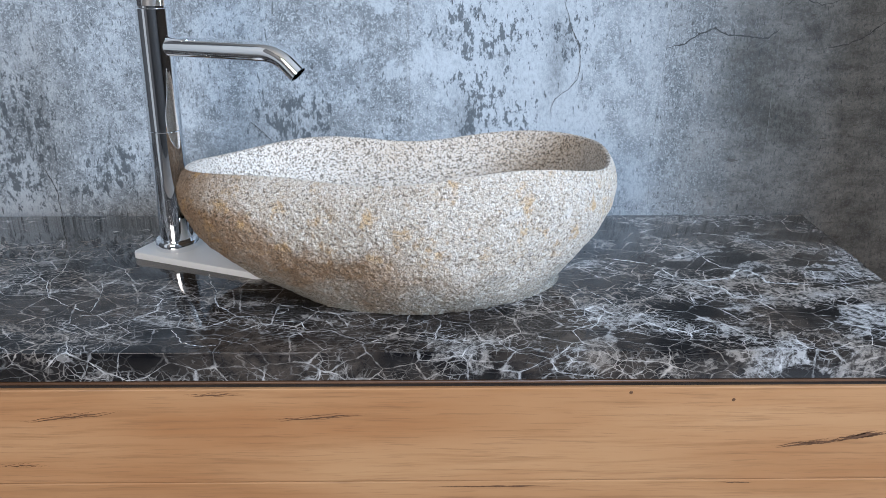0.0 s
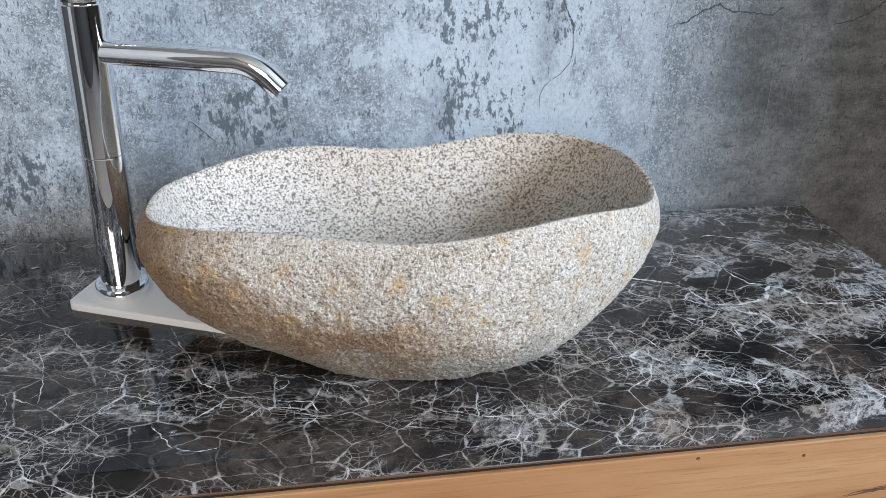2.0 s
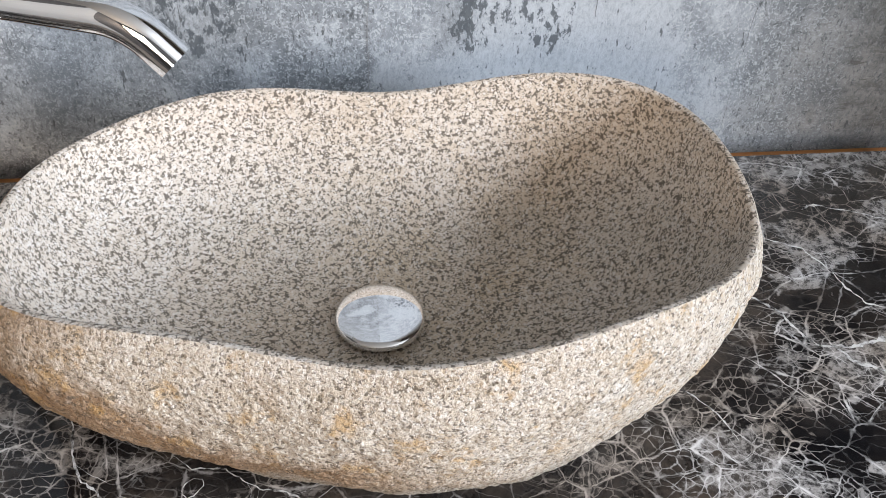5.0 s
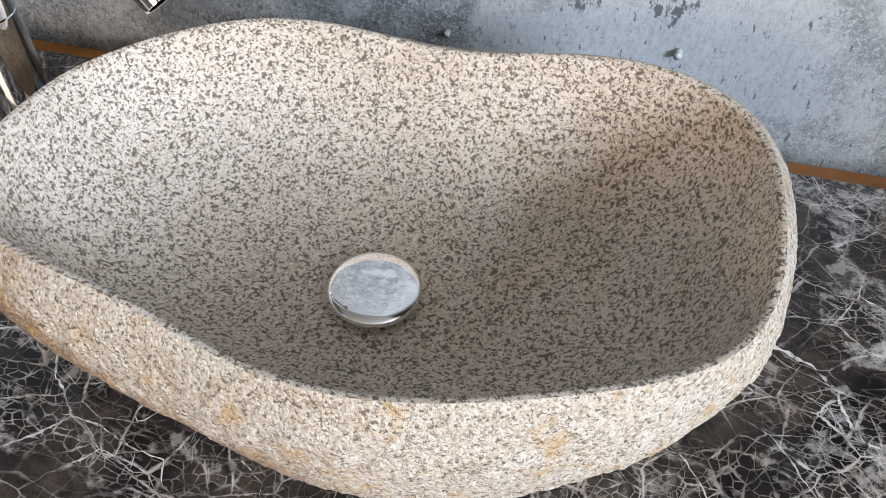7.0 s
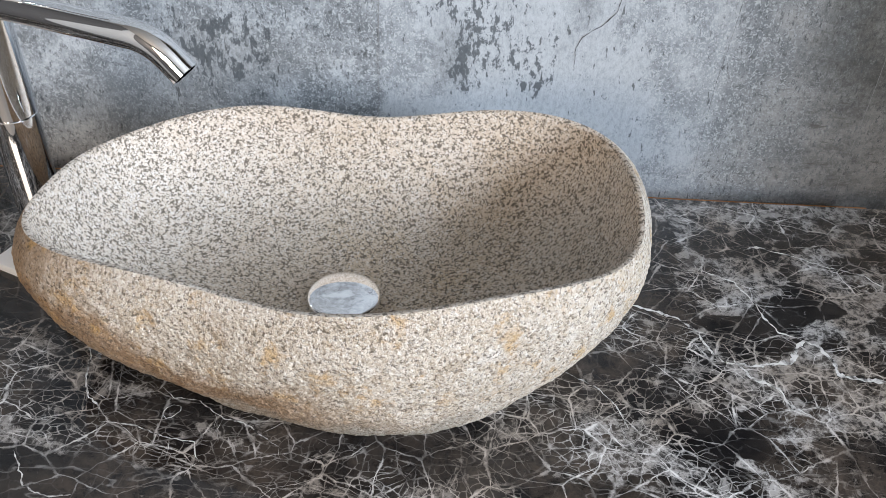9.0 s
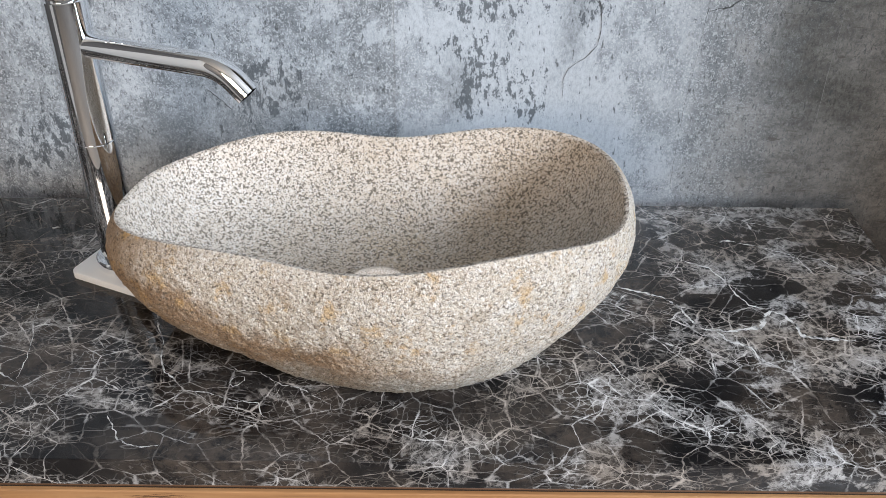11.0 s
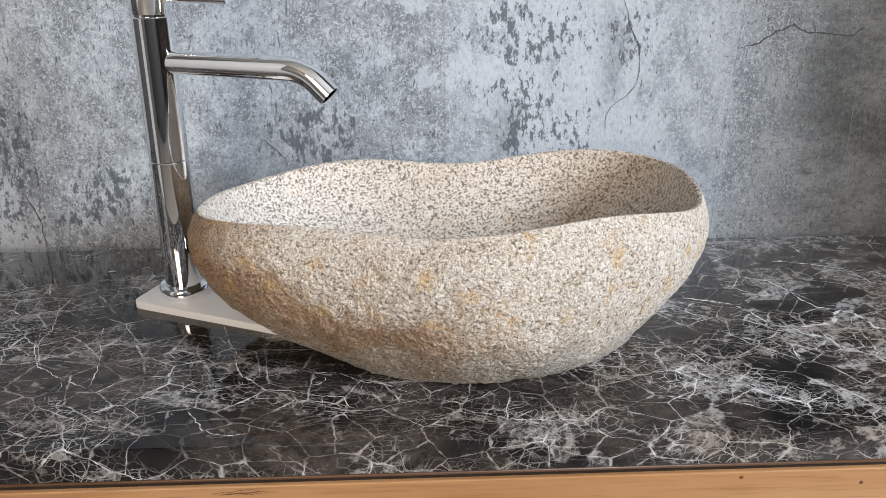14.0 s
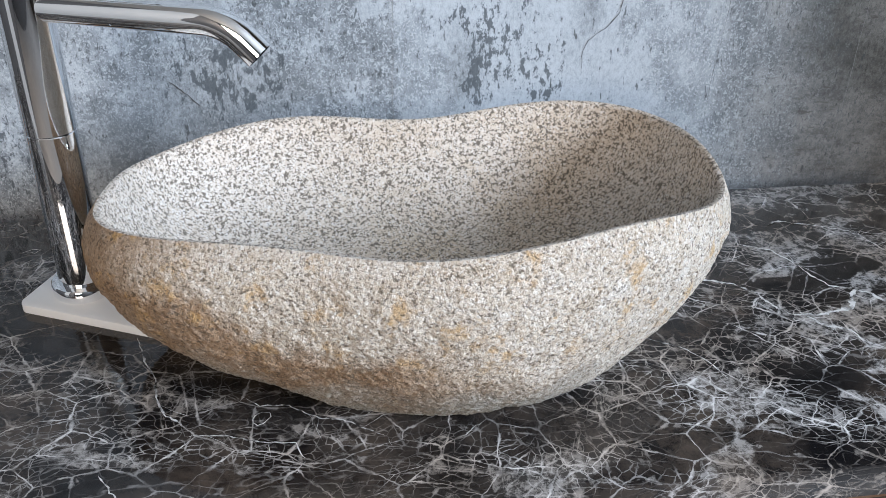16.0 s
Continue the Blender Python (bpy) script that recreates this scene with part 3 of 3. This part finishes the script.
TAP_R = 0.0203
tap = tagged(new("basin_tap"), "tall polished chrome single lever basin tap", "tap")
tap.location = (-0.3258, 1.098, TOP + 0.008)
part("flange", turned([(0.0, 0), (0.0262, 0), (0.0270, 0.001), (0.0270, 0.0105), (0.0258, 0.0120), (TAP_R, 0.0125), (0.0, 0.0125)]), CHROME, tap, "", True)
soft_edges(tap.children[0])
soft_edges(part("lower_tube", turned([(0.0, 0.0126), (TAP_R, 0.0126), (TAP_R, 0.1530), (TAP_R - 0.0006, 0.1537), (0.0, 0.1537)], 96), CHROME, tap))
soft_edges(part("upper_tube", turned([(0.0, 0.1539), (TAP_R - 0.0006, 0.1539), (TAP_R, 0.1546), (TAP_R, 0.2990), (TAP_R - 0.001, 0.3000), (0.0, 0.3000)], 96), CHROME, tap))
soft_edges(part("joint_ring", turned([(0.0, 0.3000), (TAP_R - 0.0018, 0.3000), (TAP_R - 0.0018, 0.3025), (0.0, 0.3025)], 96), CHROME, tap))
head = soft_edges(part("head", turned([(0.0, 0.3025), (TAP_R, 0.3025), (TAP_R + 0.0003, 0.303), (TAP_R + 0.0003, 0.348), (TAP_R - 0.001, 0.3495), (0.0, 0.3495)], 96), CHROME, tap))
AIM = radians(-19)
ca, sa = math.cos(AIM), math.sin(AIM)
way = lambda r, z: (r * ca, r * sa, z)
spout = [way(0.012 + 0.130 * i / 8, 0.2550) for i in range(9)]
BEND, ARC = 0.046, radians(43)
spout += [way(0.142 + BEND * math.sin(a), 0.2550 - BEND * (1 - math.cos(a))) for a in (ARC * i / 10 for i in range(1, 11))]
ex, ez = 0.142 + BEND * math.sin(ARC), 0.2550 - BEND * (1 - math.cos(ARC))
spout += [way(ex + d * math.cos(ARC), ez - d * math.sin(ARC)) for d in (0.006, 0.012, 0.017)]
soft_edges(part("spout", tube(spout, 0.0117, 48, 0.0018), CHROME, tap))
lever = part("lever", tube([way(0.018, 0.3185), way(0.034, 0.3185)], 0.0050, 32), CHROME, head)
soft_edges(lever)
soft_edges(part("grip", tube([way(0.0342, 0.3185), way(0.086, 0.3185)], 0.0056, 32), CHROME, lever))


# ---- printed cracks and joints of the wallpaper, veins of the marble, knots of the oak ----
def ribbon(points, width, at, plane, rough=0.35, step=0.0025):
    """A flat jagged line through points, laid on a wall ("y") or a top ("z")."""
    bm = bmesh.new()
    line = []
    for (ax, ay), (bx, by) in zip(points, points[1:]):
        n = max(2, int(math.hypot(bx - ax, by - ay) / step))
        line += [(ax + (bx - ax) * i / n, ay + (by - ay) * i / n) for i in range(n)]
    line.append(points[-1])
    total, pairs = len(line), []
    for i, (u, v) in enumerate(line):
        a, b = line[max(0, i - 1)], line[min(total - 1, i + 1)]
        d = Vector((b[0] - a[0], b[1] - a[1])).normalized()
        q = Vector((u * 130, v * 130, at))
        off = min(width, 0.0016) * (1.1 * noise.noise(q) + 0.7 * noise.noise(q * 3.1))
        w = width * (0.35 + rough * 2.2 * abs(noise.noise(q * 1.7 + Vector((5, 2, 1))))) * min(1.0, 0.15 + 6 * min(i, total - 1 - i) / total)
        side = Vector((-d.y, d.x))
        row = []
        for sgn in (-1, 1):
            p = Vector((u, v)) + side * (off + sgn * w / 2)
            row.append(bm.verts.new((p.x, at, p.y) if plane == "y" else (p.x, p.y, at)))
        pairs.append(row)
    for a, b in zip(pairs, pairs[1:]):
        bm.faces.new((a[0], b[0], b[1], a[1]) if plane == "y" else (a[0], a[1], b[1], b[0])).normal_update()
    bmesh.ops.recalc_face_normals(bm, faces=bm.faces[:])
    return bm


def forked(points, seed):
    """Fine side branches of a vein."""
    rnd = random.Random(seed)
    out = []
    for (ax, ay), (bx, by) in zip(points, points[1:]):
        if rnd.random() < 0.4:
            a = math.atan2(by - ay, bx - ax) + rnd.choice((-1, 1)) * rnd.uniform(0.5, 1.2)
            l = rnd.uniform(0.012, 0.035)
            mid = (bx + l * 0.5 * math.cos(a + rnd.uniform(-0.4, 0.4)), by + l * 0.5 * math.sin(a + rnd.uniform(-0.4, 0.4)))
            out.append([(bx, by), mid, (bx + l * math.cos(a), by + l * math.sin(a))])
    return out


ON_WALL, ON_TOP = WALL - 0.0006, TOP + 0.0003
CRACKS = (
    (0.0011, ((0.189, 1.100), (0.202, 1.056), (0.213, 1.038), (0.216, 1.016), (0.214, 0.989), (0.201, 0.975), (0.182, 0.960), (0.177, 0.948), (0.177, 0.921))),
    (0.0024, ((0.338, 1.032), (0.363, 1.039), (0.385, 1.054), (0.405, 1.060), (0.422, 1.052), (0.452, 1.049), (0.482, 1.047), (0.50, 1.062))),
    (0.0004, ((0.342, 1.120), (0.338, 1.032), (0.334, 0.959), (0.330, 0.911), (0.330, 0.780))),
    (0.0014, ((-0.580, 0.872), (-0.564, 0.842), (-0.556, 0.816), (-0.555, 0.778))),
    (0.0013, ((-0.262, 0.927), (-0.243, 0.910), (-0.231, 0.897))),
    (0.0018, ((0.563, 1.032), (0.597, 1.038), (0.619, 1.048), (0.646, 1.068), (0.69, 1.09))),
    (0.0016, ((0.50, 1.090), (0.520, 1.105), (0.552, 1.092), (0.58, 1.10))),
)
for width, points in CRACKS:
    part("crack", ribbon(points, width, ON_WALL, "y", 0.9), CRACK, wall_north)
for x in (-0.555, -0.0295, 0.4985):
    part("paper_joint", ribbon(((x, 0.0), (x, 2.5)), 0.0011, ON_WALL - 0.0003, "y", 0.1, 0.02), SEAM, wall_north)

VEINS = (
    (0.0022, ((-0.271, 1.027), (-0.262, 0.996), (-0.257, 0.984), (-0.249, 0.969), (-0.243, 0.938), (-0.235, 0.923), (-0.224, 0.913), (-0.219, 0.899))),
    (0.0017, ((-0.219, 0.899), (-0.204, 0.899), (-0.180, 0.893), (-0.159, 0.886), (-0.139, 0.883), (-0.131, 0.864))),
    (0.0017, ((-0.179, 0.939), (-0.166, 0.927), (-0.144, 0.925), (-0.130, 0.915), (-0.121, 0.909), (-0.099, 0.902), (-0.089, 0.894), (-0.072, 0.882))),
    (0.0012, ((-0.171, 0.909), (-0.169, 0.916), (-0.164, 0.920), (-0.158, 0.919), (-0.158, 0.914), (-0.163, 0.907), (-0.167, 0.905), (-0.171, 0.909))),
    (0.0020, ((-0.500, 1.048), (-0.468, 1.011), (-0.453, 0.994), (-0.446, 0.973), (-0.434, 0.952), (-0.404, 0.927), (-0.367, 0.905))),
    (0.0014, ((-0.462, 1.090), (-0.453, 1.053), (-0.448, 1.025), (-0.452, 1.009), (-0.450, 0.988))),
    (0.0015, ((-0.398, 1.045), (-0.396, 1.023), (-0.389, 0.995), (-0.383, 0.979), (-0.375, 0.940), (-0.374, 0.909))),
    (0.0022, ((-0.274, 0.866), (-0.261, 0.847), (-0.256, 0.835), (-0.234, 0.827), (-0.216, 0.829))),
    (0.0036, ((0.225, 1.069), (0.246, 1.063), (0.271, 1.053), (0.284, 1.039), (0.295, 1.007), (0.306, 0.998))),
    (0.0052, ((0.300, 1.001), (0.325, 0.996), (0.362, 1.002), (0.372, 1.020), (0.383, 1.031), (0.393, 1.025), (0.401, 1.008), (0.402, 0.991), (0.417, 0.987), (0.455, 0.983))),
    (0.0024, ((0.305, 1.124), (0.335, 1.109), (0.346, 1.086), (0.352, 1.062), (0.362, 1.041), (0.383, 1.031))),
    (0.0040, ((0.312, 1.002), (0.322, 0.982), (0.344, 0.971), (0.348, 0.952), (0.364, 0.941))),
    (0.0018, ((0.374, 1.165), (0.403, 1.154), (0.438, 1.138), (0.469, 1.128), (0.490, 1.100))),
    (0.0014, ((0.136, 0.990), (0.160, 0.978), (0.188, 0.960), (0.200, 0.942), (0.210, 0.913))),
    (0.0045, ((0.356, 1.160), (0.368, 1.166), (0.380, 1.164))),
    (0.0085, ((-0.436, 1.176), (-0.426, 1.178))),
    (0.0013, ((-0.402, 1.180), (-0.394, 1.186), (-0.386, 1.184), (-0.390, 1.178), (-0.400, 1.180))),
)
for i, (width, points) in enumerate(VEINS):
    part("vein", ribbon(points, width * (0.9 if 8 <= i <= 14 else 0.75), ON_TOP, "z", 0.7), VEIN, countertop)
    if i in (0, 1, 2, 4, 6):
        for twig in forked(points, i):
            part("vein", ribbon(twig, width * 0.22, ON_TOP + 0.0002, "z", 0.6), VEIN, countertop)


def flame(x, z, length, height, lean):
    """A dark spindle-shaped streak in the oak."""
    bm = bmesh.new()
    n = 40
    top, low = [], []
    for i in range(n + 1):
        u = i / n
        w = height * math.sin(math.pi * u) ** 1.3 * (0.6 + 0.9 * abs(noise.noise(Vector((u * 9 + x * 50, z * 40, 1)))))
        c = z + lean * (u - 0.5) * length + 0.0015 * noise.noise(Vector((u * 6, x * 30, 2)))
        px = x + (u - 0.5) * length
        top.append(bm.verts.new((px, FRONT + 0.0016, c + w / 2)))
        low.append(bm.verts.new((px, FRONT + 0.0016, c - w / 2)))
    for i in range(n):
        bm.faces.new((low[i], low[i + 1], top[i + 1], top[i]))
    return bm


for x, z, length, height, lean in ((-0.222, 0.755 - 0.004, 0.055, 0.0026, 0.06), (-0.116, 0.724, 0.085, 0.0030, 0.10), (-0.372, 0.726, 0.090, 0.0034, 0.14), (-0.43, 0.668, 0.05, 0.0018, 0.05), (0.40, 0.690, 0.075, 0.0050, 0.14), (0.452, 0.698, 0.055, 0.0080, 0.2)):
    for dx, dz, long, tall in ((0.0, 0.0, 1.0, 0.75), (-0.22, 0.0022, 0.7, 0.30), (0.25, -0.0018, 0.75, 0.28), (0.10, 0.0030, 0.45, 0.20)):
        part("grain_streak", flame(x + dx * length, z + dz + dx * length * lean, length * long, height * tall, lean), KNOT, upper_board, "dark brown streak in the oak")
for x, z, length, height in ((0.070, 0.6385, 0.15, 0.0022), (0.325, 0.642, 0.05, 0.0018)):
    part("grain_streak", flame(x, z, length, height, 0.0), KNOT, lower_board, "dark split in the oak")
for x, z in ((0.2055, 0.7515), (0.3125, 0.7425)):
    knot = turned([(0.0, 0.0), (0.0019, 0.0), (0.0016, 0.0003), (0.0, 0.0003)], 14)
    ob = part("knot", knot, KNOT, upper_board, "small dark round knot")
    ob.matrix_basis = pose(x, FRONT + 0.0020, z, 90, 0, 0)


# ---- plastic plugs left in the wall above the top ----
def wall_plug(x, z, length, radius, ribs, label):
    prof = [(0.0, 0.0)]
    for i in range(ribs * 2 + 1):
        prof.append((radius * (1.0 if i % 2 == 0 else 0.72), length * i / (ribs * 2)))
    prof.append((0.0, length))
    ob = tagged(part("wall_plug", turned(prof, 20), CLEAR, None, "", True), label, "wall plug", "plugs in the wall")
    ob.matrix_world = pose(x, WALL, z, 90, 0, 0)
    return ob


wall_plug(0.150, 0.863, 0.007, 0.0036, 3, "small ribbed clear plastic plug in the papered wall")
wall_plug(-0.047, 0.848, 0.005, 0.0034, 1, "small white plastic plug in the papered wall")
